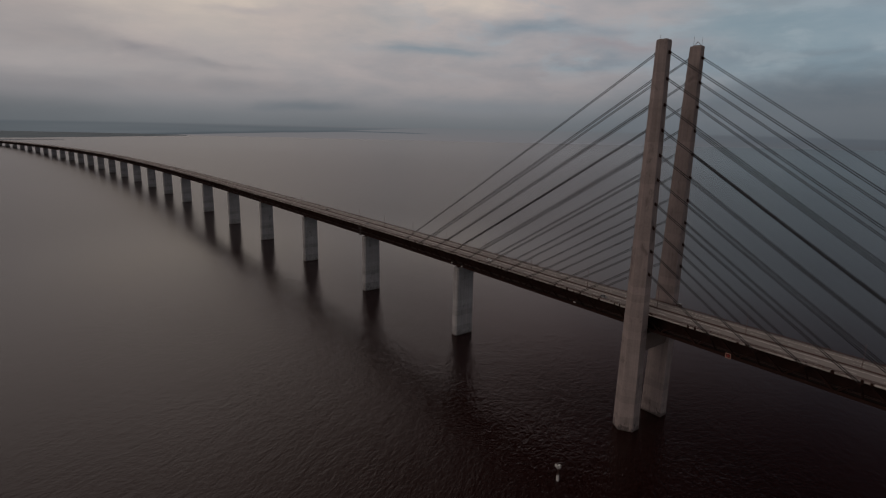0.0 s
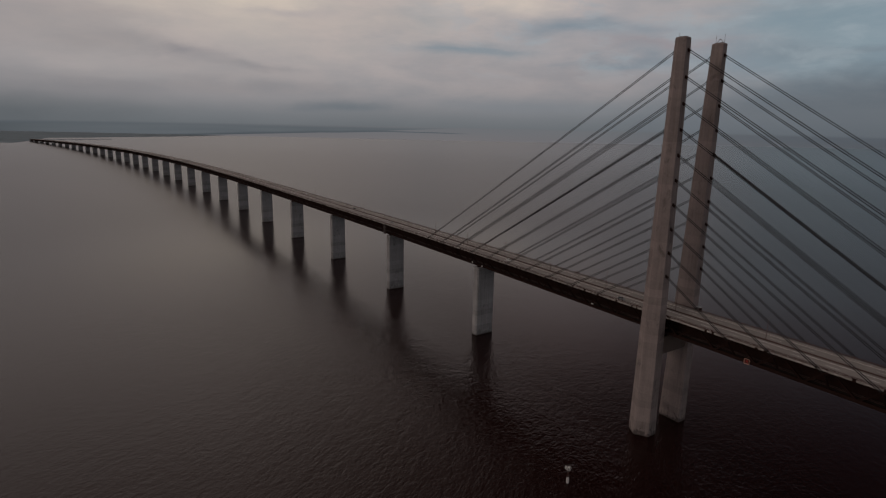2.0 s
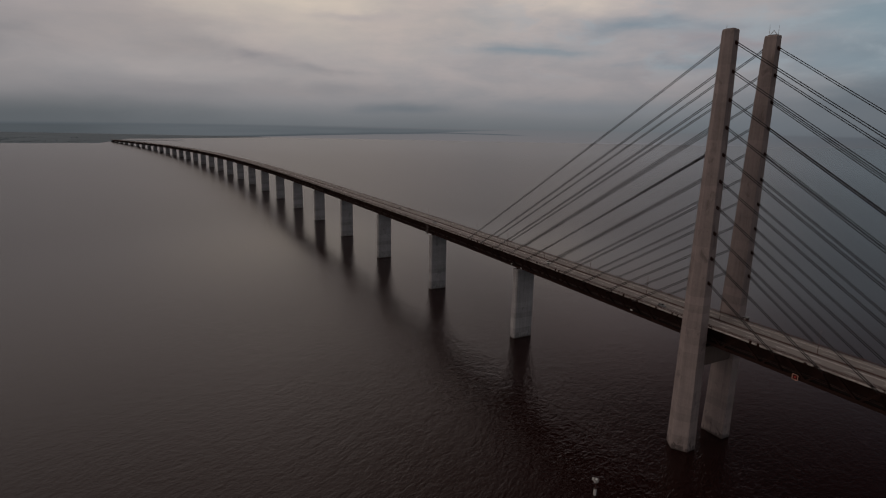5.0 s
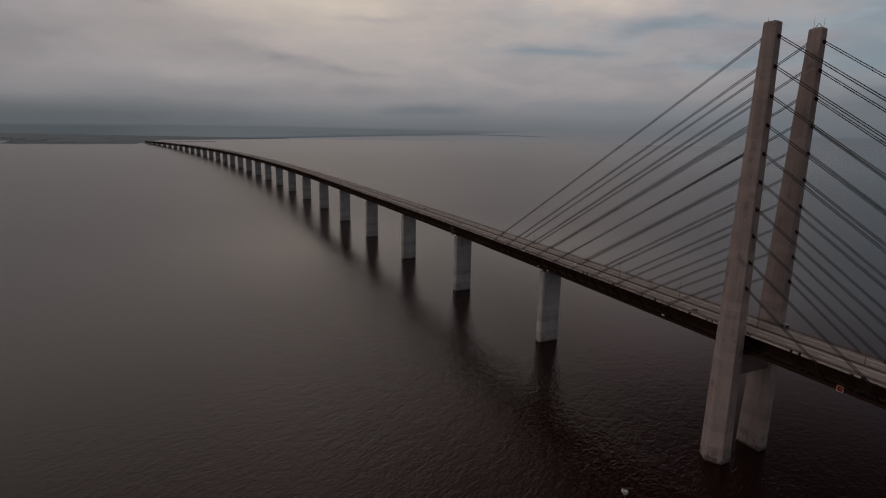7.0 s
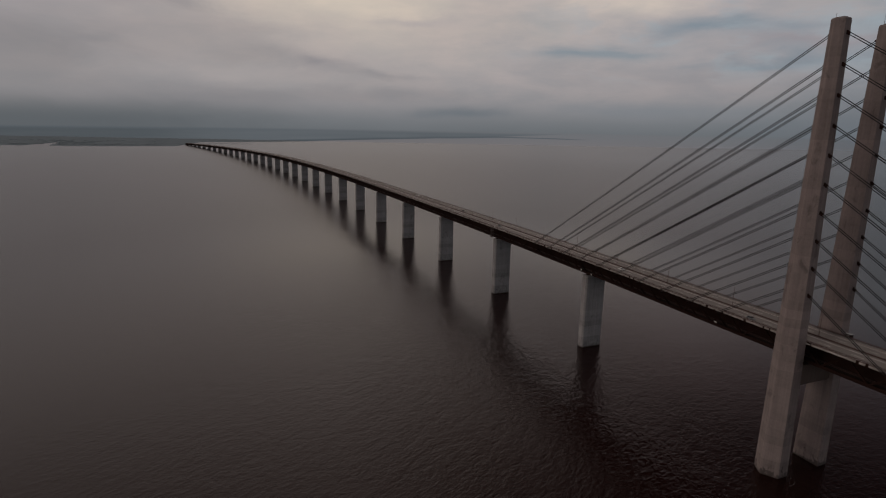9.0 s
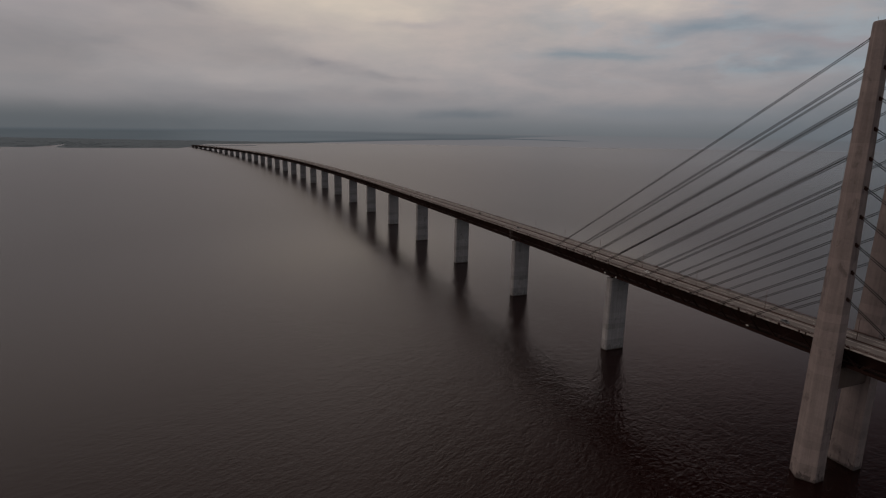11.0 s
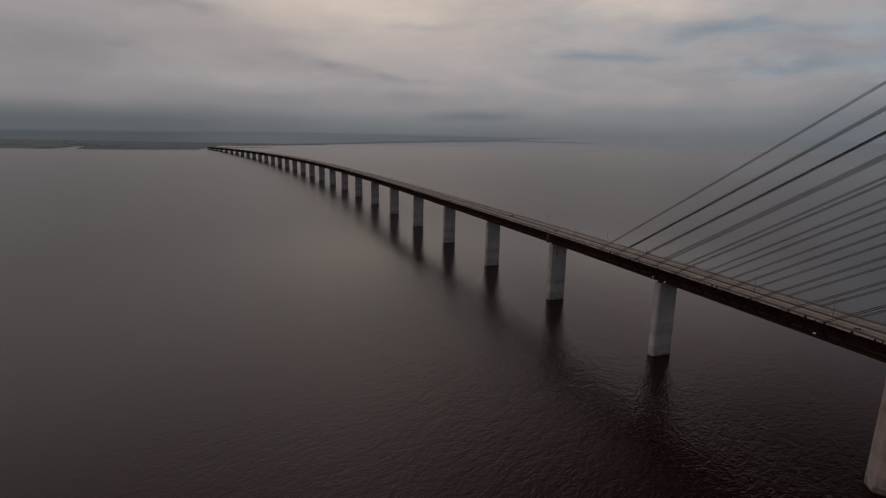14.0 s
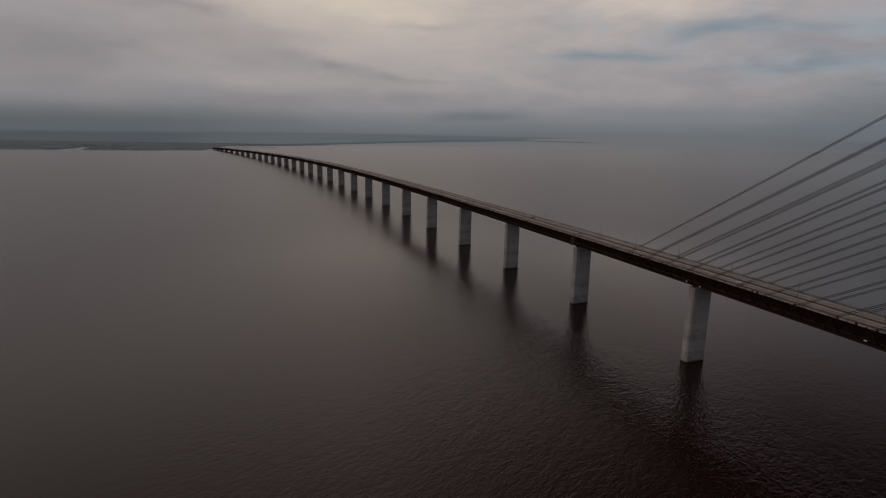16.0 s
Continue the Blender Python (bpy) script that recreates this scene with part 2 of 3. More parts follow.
# ---------------------------------------------------------------- materials
def material(name, colour, rough=0.8, metal=0.0, vary=0.25, grain=3.0, stain=0.15, bump=0.2, streak=0.0, lifts=0.0, blots=0.0, gloss=0.5, tide=0.0):
    """A surface with grain, broad stains and, if asked, rain streaks running down."""
    mat = bpy.data.materials.new(name)
    mat.use_nodes = True
    n = Nodes(mat.node_tree)
    shader = n.add("ShaderNodeBsdfPrincipled")
    out = n.add("ShaderNodeOutputMaterial")
    n.join(shader.outputs[0], out.inputs[0])
    place = n.add("ShaderNodeNewGeometry").outputs["Position"]
    fine = n.noise(place, grain, 6, 0.6)
    broad = n.noise(place, stain, 5, 0.55, 0.4)
    tone = n.math("ADD", n.math("MULTIPLY", fine, 0.4), n.math("MULTIPLY", broad, 0.6))
    if streak:
        run = n.noise(n.scaled(place, 0.9, 0.9, 0.035), 1.0, 5, 0.6)
        tone = n.math("ADD", n.math("MULTIPLY", tone, 1 - streak), n.math("MULTIPLY", run, streak))
    if lifts:
        # Each pour of about 4 m has a tone of its own.
        level = n.add("ShaderNodeSeparateXYZ")
        n.join(place, level.inputs[0])
        pour = n.add("ShaderNodeTexWhiteNoise")
        pour.noise_dimensions = "1D"
        n.join(n.math("FLOOR", n.math("DIVIDE", level.outputs[2], 4.1)), pour.inputs["W"])
        tone = n.math("ADD", tone, n.math("MULTIPLY", n.math("SUBTRACT", pour.outputs["Value"], 0.5), lifts))
    if blots:
        spot = n.noise(n.scaled(place, 1.0, 1.0, 0.6), 0.16, 5, 0.65, 0.8)
        tone = n.math("SUBTRACT", tone, n.math("MULTIPLY", n.span(spot, 0.56, 0.72), blots))
    gain = n.span(tone, 0.3, 0.7, 1 - vary, 1 + vary, smooth=False)
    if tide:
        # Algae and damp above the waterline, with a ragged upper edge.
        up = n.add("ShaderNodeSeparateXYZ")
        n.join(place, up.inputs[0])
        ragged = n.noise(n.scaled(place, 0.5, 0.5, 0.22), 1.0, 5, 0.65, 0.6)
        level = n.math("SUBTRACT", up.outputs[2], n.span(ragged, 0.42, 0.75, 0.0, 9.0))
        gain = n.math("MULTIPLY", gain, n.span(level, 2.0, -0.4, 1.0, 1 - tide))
    info = n.math("ADD", n.math("MULTIPLY", n.add("ShaderNodeObjectInfo").outputs["Random"], 0.14), 0.93)
    gain = n.math("MULTIPLY", gain, info)
    whole = n.add("ShaderNodeCombineColor")
    for k in range(3):
        n.join(n.math("MULTIPLY", gain, colour[k]), whole.inputs[k])
    n.join(whole.outputs[0], shader.inputs["Base Color"])
    n.join(n.span(fine, 0.3, 0.7, max(rough - 0.1, 0.02), min(rough + 0.1, 1.0)), shader.inputs["Roughness"])
    shader.inputs["Metallic"].default_value = metal
    shader.inputs["Specular IOR Level"].default_value = gloss
    if bump:
        relief = n.add("ShaderNodeBump")
        relief.inputs["Strength"].default_value, relief.inputs["Distance"].default_value = bump, 0.05
        n.join(fine, relief.inputs["Height"])
        n.join(relief.outputs[0], shader.inputs["Normal"])
    return mat


def sea_material():
    mat = bpy.data.materials.new("sea_water")
    mat.use_nodes = True
    n = Nodes(mat.node_tree)
    shader = n.add("ShaderNodeBsdfPrincipled")
    out = n.add("ShaderNodeOutputMaterial")
    n.join(shader.outputs[0], out.inputs[0])
    place = n.add("ShaderNodeNewGeometry").outputs["Position"]
    shader.inputs["Base Color"].default_value = (0.010, 0.0022, 0.0016, 1)
    shader.inputs["Specular IOR Level"].default_value = 0.39
    shader.inputs["IOR"].default_value = 1.333
    # Calm lanes, and a ruffled stretch of water round the pylon.
    patch = n.noise(n.scaled(place, 1, 0.45, 1, 30), 0.006, 4, 0.5, 0.6)
    spot = n.add("ShaderNodeSeparateXYZ")
    n.join(place, spot.inputs[0])
    u = n.math("DIVIDE", n.math("ADD", spot.outputs[0], 60), 245)
    v = n.math("DIVIDE", n.math("SUBTRACT", spot.outputs[1], 130), 330)
    away = n.math("SQRT", n.math("ADD", n.math("MULTIPLY", u, u), n.math("MULTIPLY", v, v)))
    off = n.math("ADD", away, n.math("MULTIPLY", n.math("SUBTRACT", patch, 0.5), 1.0))
    ruffle = n.math("MULTIPLY", n.span(off, 0.55, 1.5, 1.4, 0.28), n.span(off, 1.4, 3.0, 1.0, 0.0))
    ruffle = n.math("MULTIPLY", ruffle, n.span(spot.outputs[0], -70, 50, 1.0, 0.42))
    ruffle = n.math("MULTIPLY", ruffle, n.span(patch, 0.36, 0.62, 0.7, 1.2))
    rough = n.math("ADD", n.span(away, 0.5, 2.4, 0.085, 0.262), n.math("MULTIPLY", n.math("SUBTRACT", patch, 0.5), 0.012))
    n.join(n.math("SUBTRACT", rough, n.span(away, 3.5, 12.0, 0.0, 0.05)), shader.inputs["Roughness"])
    swell = n.noise(n.aligned(place, 36, 0.05, 0.11), 1.0, 2, 0.5, 0.3)
    waves = n.noise(n.aligned(place, 31, 0.17, 0.32), 1.0, 3, 0.5, 0.5)
    chop = n.noise(n.aligned(place, 24, 0.40, 0.72), 1.0, 3, 0.55, 0.5)
    height = n.math("ADD", n.math("MULTIPLY", swell, 0.3), n.math("MULTIPLY", waves, 0.40))
    height = n.math("ADD", height, n.math("MULTIPLY", chop, 0.30))
    height = n.math("MULTIPLY", height, ruffle)
    relief = n.add("ShaderNodeBump")
    relief.inputs["Strength"].default_value, relief.inputs["Distance"].default_value = 1.0, 0.55
    n.join(height, relief.inputs["Height"])
    n.join(relief.outputs[0], shader.inputs["Normal"])
    return mat


SEA = sea_material()
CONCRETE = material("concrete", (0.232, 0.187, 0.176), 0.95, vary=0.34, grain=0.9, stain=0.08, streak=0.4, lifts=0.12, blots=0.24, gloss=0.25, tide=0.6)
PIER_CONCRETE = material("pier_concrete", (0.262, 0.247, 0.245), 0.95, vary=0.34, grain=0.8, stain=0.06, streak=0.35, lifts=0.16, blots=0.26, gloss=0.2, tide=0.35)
# Darkened concrete: the cross beam's shade under the deck is in the colour.
DARK_CONCRETE = material("darkened_concrete", (0.125, 0.092, 0.078), 0.9, vary=0.3, grain=0.9, stain=0.1, streak=0.4, gloss=0.2)
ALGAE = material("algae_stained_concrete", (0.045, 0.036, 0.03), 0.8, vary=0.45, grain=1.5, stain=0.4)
DECK_CONCRETE = material("deck_concrete", (0.285, 0.25, 0.228), 0.85, vary=0.3, grain=2.0, stain=0.2)
EDGE_CONCRETE = material("lit_edge_concrete", (0.40, 0.36, 0.335), 0.85, vary=0.35, grain=1.2, stain=0.3)
ASPHALT = material("asphalt", (0.19, 0.166, 0.152), 0.8, vary=0.25, grain=2.0, stain=0.12)
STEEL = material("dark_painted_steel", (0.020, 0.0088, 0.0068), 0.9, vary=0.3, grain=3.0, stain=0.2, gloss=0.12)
RAIL_STEEL = material("railing_steel", (0.062, 0.027, 0.022), 0.7, metal=0.0, vary=0.2)
CABLE = material("cable_sheath", (0.008, 0.006, 0.006), 0.6, vary=0.15, bump=0.0, gloss=0.25)
BALLAST = material("ballast", (0.020, 0.015, 0.013), 0.95, gloss=0.2, vary=0.3, grain=4.0, stain=0.3, bump=0.5)
PAINT = material("white_road_paint", (0.66, 0.62, 0.59), 0.7, vary=0.2)
GALVANISED = material("galvanised_steel", (0.30, 0.29, 0.28), 0.5, metal=0.5, vary=0.15)
WHITE = material("white_paint", (0.52, 0.50, 0.48), 0.5, vary=0.12)
ORANGE = material("orange_paint", (0.46, 0.235, 0.18), 0.5, vary=0.15)
GLASS = material("dark_glass", (0.02, 0.022, 0.025), 0.12, vary=0.05, bump=0.0)
RUBBER = material("rubber", (0.02, 0.02, 0.02), 0.9, vary=0.1)
# Pale blue-grey: the distance haze is put into these two base colours.
LAND = material("hazy_grass", (0.175, 0.205, 0.222), 1.0, vary=0.15, grain=0.03, stain=0.004, gloss=0.0, bump=0.0)
LEAF = material("hazy_foliage", (0.15, 0.178, 0.19), 1.0, vary=0.2, grain=0.1, stain=0.01, gloss=0.0, bump=0.0)
CAR_PAINTS = [material("car_paint_white", (0.7, 0.69, 0.67), 0.3, vary=0.05, bump=0), material("car_paint_black", (0.02, 0.02, 0.022), 0.3, vary=0.05, bump=0),
              material("car_paint_grey", (0.16, 0.165, 0.17), 0.3, vary=0.05, bump=0), material("car_paint_red", (0.28, 0.03, 0.025), 0.3, vary=0.05, bump=0)]


# ---------------------------------------------------------------- mesh helpers
def box(bm, x0, x1, y0, y1, z0, z1, bevel=0.0):
    got = bmesh.ops.create_cube(bm, size=1.0)["verts"]
    for v in got:
        v.co = Vector(((x0 + x1) / 2 + v.co.x * (x1 - x0), (y0 + y1) / 2 + v.co.y * (y1 - y0), (z0 + z1) / 2 + v.co.z * (z1 - z0)))
    if bevel:
        edges = list({e for v in got for e in v.link_edges})
        bmesh.ops.bevel(bm, geom=edges, offset=bevel, segments=1, affect="EDGES")


def bar(bm, a, b, w, h, up=(0, 0, 1)):
    """A rectangular bar from a to b."""
    a, b = Vector(a), Vector(b)
    along = (b - a).normalized()
    side = along.cross(Vector(up))
    side = side.normalized() if side.length > 1e-4 else Vector((1, 0, 0))
    top = side.cross(along)
    ends = []
    for p in (a, b):
        ends.append([bm.verts.new(p + side * s * w / 2 + top * t * h / 2) for s, t in ((-1, -1), (1, -1), (1, 1), (-1, 1))])
    lo, hi = ends
    bm.faces.new(lo[::-1])
    bm.faces.new(hi)
    for k in range(4):
        bm.faces.new((lo[k], lo[(k + 1) % 4], hi[(k + 1) % 4], hi[k]))


def tube(bm, a, b, r0, r1=None, sides=10):
    """A round rod or cone from a to b."""
    a, b = Vector(a), Vector(b)
    turn = (b - a).to_track_quat("Z", "Y").to_matrix().to_4x4()
    bmesh.ops.create_cone(bm, cap_ends=True, segments=sides, radius1=r0, radius2=r0 if r1 is None else r1, depth=(b - a).length,
                          matrix=Matrix.Translation((a + b) / 2) @ turn)


def loft(bm, rings):
    """Closed rings of equally many points, skinned and capped."""
    made = [[bm.verts.new(p) for p in ring] for ring in rings]
    for lo, hi in zip(made, made[1:]):
        for k in range(len(lo)):
            bm.faces.new((lo[k], lo[(k + 1) % len(lo)], hi[(k + 1) % len(lo)], hi[k]))
    bm.faces.new(made[0][::-1])
    bm.faces.new(made[-1])
    bmesh.ops.recalc_face_normals(bm, faces=bm.faces[:])


def mesh_of(name, bm, mat, smooth=False):
    me = bpy.data.meshes.new(name)
    bm.to_mesh(me)
    bm.free()
    me.materials.append(mat)
    if smooth:
        me.polygons.foreach_set("use_smooth", [True] * len(me.polygons))
    return me


def part(name, bm, mat, parent, label="", at=None, smooth=False, kind=""):
    """One mesh object under a thing or a part; bm is a bmesh or a ready mesh."""
    me = bm if isinstance(bm, bpy.types.Mesh) else mesh_of(name, bm, mat, smooth)
    ob = new(name, me)
    ob.parent = parent
    if at is not None:
        ob.matrix_local = at
    return tagged(ob, label, kind=kind)


def thing(name, label, category, at, group="", kind=""):
    ob = new(name)
    ob.matrix_world = at
    return tagged(ob, label, category, group, kind)


# ---------------------------------------------------------------- the line of the bridge
def axis_x(y):
    """The deck runs straight, then bends on a radius of about 13 km."""
    return -max(0.0, y - 700.0) ** 2 / 26400.0


def eased(d, over, slope):
    """The drop after d metres where the slope sets in over a length."""
    d = max(0.0, d)
    return slope * d * d / (2 * over) if d < over else slope * (d - over / 2)


def deck_z(y):
    """Top of the deck: level over the cable-stayed spans, then falling more and more to the shore."""
    return 66.8 - eased(y - 110, 280, 0.0108) - eased(y - 1200, 1000, 0.0057)


DEPTH = 10.7  # of the whole girder
SIDE = 15.25  # from the axis to the planes of the cables
STATIONS = [-280, -140, 0, 160, 301] + [301 + 140 * k for k in range(1, 25)] + [3661 + 120 * k for k in range(1, 4)]


# ---------------------------------------------------------------- sea and shore
def build_sea():
    bm = bmesh.new()
    bmesh.ops.create_grid(bm, x_segments=1, y_segments=1, size=14000)
    ob = new("water", mesh_of("water", bm, SEA))
    tagged(ob, "calm dark sea with fine ripples under an overcast sky", "sea", kind="structure")


def shore_y(x):
    """The waterline of the far shore: a low coast with a narrow inlet, stepping back past the bridge's landing."""
    y = 3755 + 30 * noise.noise((x * 0.002, 1.7, 0)) + 26 * noise.noise((x * 0.008, 5, 0)) + 0.24 * max(0, -900 - x)
    y += 520 * math.exp(-((x + 1238) / 42) ** 2)
    return y + min(1, max(0, x + 480) / 150) * 800 + 0.5 * max(0, x + 150)


def build_shore():
    """A low shore in haze colours where the bridge lands, with scrub and a thin spit."""
    bm = bmesh.new()
    cols, rows_ = 300, 16
    grid = []
    for j in range(rows_ + 1):
        row = []
        for i in range(cols + 1):
            x = -4200 + i / cols * 5200
            y = shore_y(x) + (j / rows_) ** 1.6 * 3800
            inland = min(1.0, j / 3)
            z = -1.5 + 3.2 * inland + 3.0 * inland * (0.5 + noise.noise((x * 0.004, y * 0.004, 3)))
            row.append(bm.verts.new((x, y, z)))
        grid.append(row)
    for j in range(rows_):
        for i in range(cols):
            bm.faces.new((grid[j][i], grid[j][i + 1], grid[j + 1][i + 1], grid[j + 1][i]))
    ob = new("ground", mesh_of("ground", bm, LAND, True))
    tagged(ob, "low shore at the far end of the bridge, coloured blue-grey for haze", "shore", kind="structure")
    # Scrub and woods.
    rng = random.Random(4)
    verts, faces = [], []
    for _ in range(1500):
        x = rng.uniform(-4000, -560)
        y = shore_y(x) + 150 + rng.random() ** 1.5 * 900
        if noise.noise((x * 0.003, y * 0.003, 9)) < -0.1:
            continue
        w, h = rng.uniform(9, 24), rng.uniform(2, 5)
        base = len(verts)
        for k in range(6):
            c, s = math.cos(k * math.pi / 3), math.sin(k * math.pi / 3)
            verts.append((x + c * w * rng.uniform(0.7, 1.1), y + s * w * rng.uniform(0.7, 1.1), 0.5))
        for k in range(6):
            c, s = math.cos(k * math.pi / 3), math.sin(k * math.pi / 3)
            verts.append((x + c * w * rng.uniform(0.5, 0.9), y + s * w * rng.uniform(0.5, 0.9), 1 + h * rng.uniform(0.6, 0.9)))
        verts.append((x, y, 1 + h * 1.15))
        for k in range(6):
            m = (k + 1) % 6
            faces.append((base + k, base + m, base + 6 + m, base + 6 + k))
            faces.append((base + 6 + k, base + 6 + m, base + 12))
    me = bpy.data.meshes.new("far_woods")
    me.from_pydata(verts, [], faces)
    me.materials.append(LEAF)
    tagged(new("far_woods", me), "belt of far woods along the shore, coloured blue-grey for haze", "trees", kind="stuff")
    # The spit.
    bm = bmesh.new()
    top = [(-400 + 42 * k, 4215 + 8 * k + 12 * noise.noise((k, 2, 0)), 16 * (1 - k / 11) + 5) for k in range(11)]
    loft(bm, [[(x, y - w, -1), (x, y - w * 0.6, 1.6), (x, y + w * 0.6, 1.8), (x, y + w, -1)] for x, y, w in top])
    tagged(new("spit", mesh_of("spit", bm, LAND)), "thin spit of land beside the bridge's end, in the haze colour", "shore", kind="structure")


build_sea()
build_shore()


# ---------------------------------------------------------------- piers
def build_pier(y, wide, deep):
    x, top = axis_x(y), deck_z(y) - DEPTH
    lean = math.degrees(math.atan2(-(axis_x(y + 1) - axis_x(y - 1)), 2))
    name_label = "tall pale grey concrete bridge pier standing in the sea" if top > 35 else "short pale concrete bridge pier near the shore"
    pier = thing("bridge_pier", name_label, "bridge pier", pose(x, y, 0, 0, 0, lean), "piers under the bridge")
    h = top - 1.3
    shaft = bmesh.new()
    grow = 0.0015 * h

    def ring(z, w, d, c):
        return [(-w + c, -d, z), (w - c, -d, z), (w, -d + c, z), (w, d - c, z), (w - c, d, z), (-w + c, d, z), (-w, d - c, z), (-w, -d + c, z)]

    w, d = wide / 2, deep / 2
    loft(shaft, [ring(-6, w + grow, d + grow * 0.5, 1.0), ring(h - 2.2, w, d, 1.0), ring(h - 2.0, w, d, 1.0)])
    part("shaft", shaft, PIER_CONCRETE, pier)
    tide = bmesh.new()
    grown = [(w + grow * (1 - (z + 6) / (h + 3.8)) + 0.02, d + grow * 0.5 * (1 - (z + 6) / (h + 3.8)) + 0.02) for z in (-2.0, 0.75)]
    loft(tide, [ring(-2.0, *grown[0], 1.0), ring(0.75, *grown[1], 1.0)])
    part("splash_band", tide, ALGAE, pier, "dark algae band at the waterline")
    cap = bmesh.new()
    loft(cap, [ring(h - 2.0, w + 0.04, d + 0.04, 1.0), ring(h - 0.15, w + 0.04, d + 0.04, 1.0), ring(h, w - 0.1, d - 0.1, 1.0)])
    part("cap", cap, PIER_CONCRETE, pier)
    for sx in (-1, 1):
        bearing = bmesh.new()
        box(bearing, sx * 5.6 - 0.9, sx * 5.6 + 0.9, -0.9, 0.9, h, top + 0.05, 0.08)
        part("bearing", bearing, STEEL, pier, "dark steel bearing block")
    return pier


for y in STATIONS[3:]:
    build_pier(y, 17.0, 6.0)


# ---------------------------------------------------------------- pylon
PYLON_TOP = 203.5
LEG = [  # height, inner side, shoulder, ridge (from the bridge's axis), half width along the bridge
    (-8.0, 10.5, 16.6, 20.7, 6.45), (0.0, 10.6, 16.6, 20.6, 6.3), (57.6, 11.5, 17.0, 20.2, 5.5), (PYLON_TOP, 13.5, 17.1, 18.8, 2.95)]


def leg_at(z):
    for lo, hi in zip(LEG, LEG[1:]):
        if z <= hi[0]:
            t = (z - lo[0]) / (hi[0] - lo[0])
            return [p + (q - p) * t for p, q in zip(lo, hi)]
    return LEG[-1]


def leg_ring(side, z, grow=0.0):
    _, inner, shoulder, ridge, half = leg_at(z)
    inner, ridge, half = inner - grow, ridge + grow, half + grow
    tip = 0.35
    plan = [(inner, -half), (shoulder, -half), (ridge, -tip), (ridge, tip), (shoulder, half), (inner, half)]
    return [(side * u, v, z) for u, v in plan]


def cable_ends(k):
    """The k-th cable from the top: distance of its foot along the deck, and its height on the pylon."""
    return 220 - 20 * k, 197.8 - 12.05 * k


def build_pylon():
    pylon = thing("pylon", "tall tapered concrete pylon with two free-standing legs", "bridge pylon", pose(0, 0, 0))
    for side in (-1, 1):
        bm = bmesh.new()
        # Lifts of about 8 m with shallow joints between them.
        cuts, z = [], 0.0
        while z < PYLON_TOP - 10:
            z += 57.6 / 7 if z < 57 else 8.1
            cuts.append(z)
        rings = [leg_ring(side, -8.0)]
        for z in cuts:
            deep = 0.16 if abs(z - 57.6) < 0.5 else 0.045
            rings += [leg_ring(side, z - deep), leg_ring(side, z - deep * 0.6, -deep), leg_ring(side, z + deep * 0.6, -deep), leg_ring(side, z + deep)]
        rings += [leg_ring(side, PYLON_TOP - 0.5), leg_ring(side, PYLON_TOP, -0.3)]
        loft(bm, rings)
        leg = part("leg", bm, CONCRETE, pylon)
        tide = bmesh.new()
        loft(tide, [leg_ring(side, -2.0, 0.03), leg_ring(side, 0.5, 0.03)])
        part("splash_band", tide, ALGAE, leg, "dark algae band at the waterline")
        for k in range(10):
            _, z = cable_ends(k)
            half = leg_at(z)[4]
            for end in (-1, 1):
                a = bmesh.new()
                box(a, side * SIDE - 0.5, side * SIDE + 0.5, end * half - 0.3, end * half + 0.3, z - 0.85, z + 0.75, 0.1)
                part("anchor_box", a, STEEL, leg, "dark steel cable anchor recess")
        cap = bmesh.new()
        _, inner, shoulder, ridge, half = leg_at(PYLON_TOP)
        u0, u1 = sorted((side * (inner + 0.9), side * (shoulder - 0.4)))
        box(cap, u0, u1, -half + 1.0, half - 1.0, PYLON_TOP, PYLON_TOP + 0.35, 0.08)
        part("roof_hatch", cap, DARK_CONCRETE, leg)
        c = side * 15.4
        for dy, tall in ((-2.2, 4.2), (2.2, 4.9)) if side > 0 else ((2.2, 2.2),):
            mast = bmesh.new()
            tube(mast, (c, dy, PYLON_TOP - 0.1), (c, dy, PYLON_TOP + tall), 0.09, 0.05, 8)
            part("antenna_mast", mast, GALVANISED, leg, "thin steel aerial mast")
        if side > 0:
            frame_bm = bmesh.new()
            for s in (-1, 1):
                bar(frame_bm, (c, s * 2.0, PYLON_TOP - 0.05), (c, 0.02 * s, PYLON_TOP + 2.2), 0.2, 0.2)
            part("hoist_frame", frame_bm, GALVANISED, leg, "small steel A-frame")
        # Dark openings half-way up the outer faces.
        for v in (-1, 1):
            hatch = bmesh.new()
            _, inner, shoulder, ridge, half = leg_at(101)
            mid = Vector((side * (shoulder + ridge) / 2, v * half / 2, 101))
            out = Vector((side * half, v * (ridge - shoulder), 0)).normalized()
            bar(hatch, mid - out * 0.25, mid + out * 0.06, 0.7, 1.3)
            part("vent_hatch", hatch, STEEL, leg, "small dark vent opening")
    beam = bmesh.new()
    for_z = ((44.6, 3.2), (45.4, 3.8), (54.2, 3.8), (54.8, 3.4))
    loft(beam, [[(-11.6, -d, z), (11.6, -d, z), (11.6, d, z), (-11.6, d, z)] for z, d in for_z])
    part("cross_beam", beam, DARK_CONCRETE, pylon, "concrete cross beam, coloured dark for the shade under the deck")
    for s in (-1, 1):
        bearing = bmesh.new()
        box(bearing, s * 6 - 1.0, s * 6 + 1.0, -1.1, 1.1, 54.8, deck_z(0) - DEPTH + 0.05, 0.1)
        part("bearing", bearing, STEEL, pylon)


build_pylon()


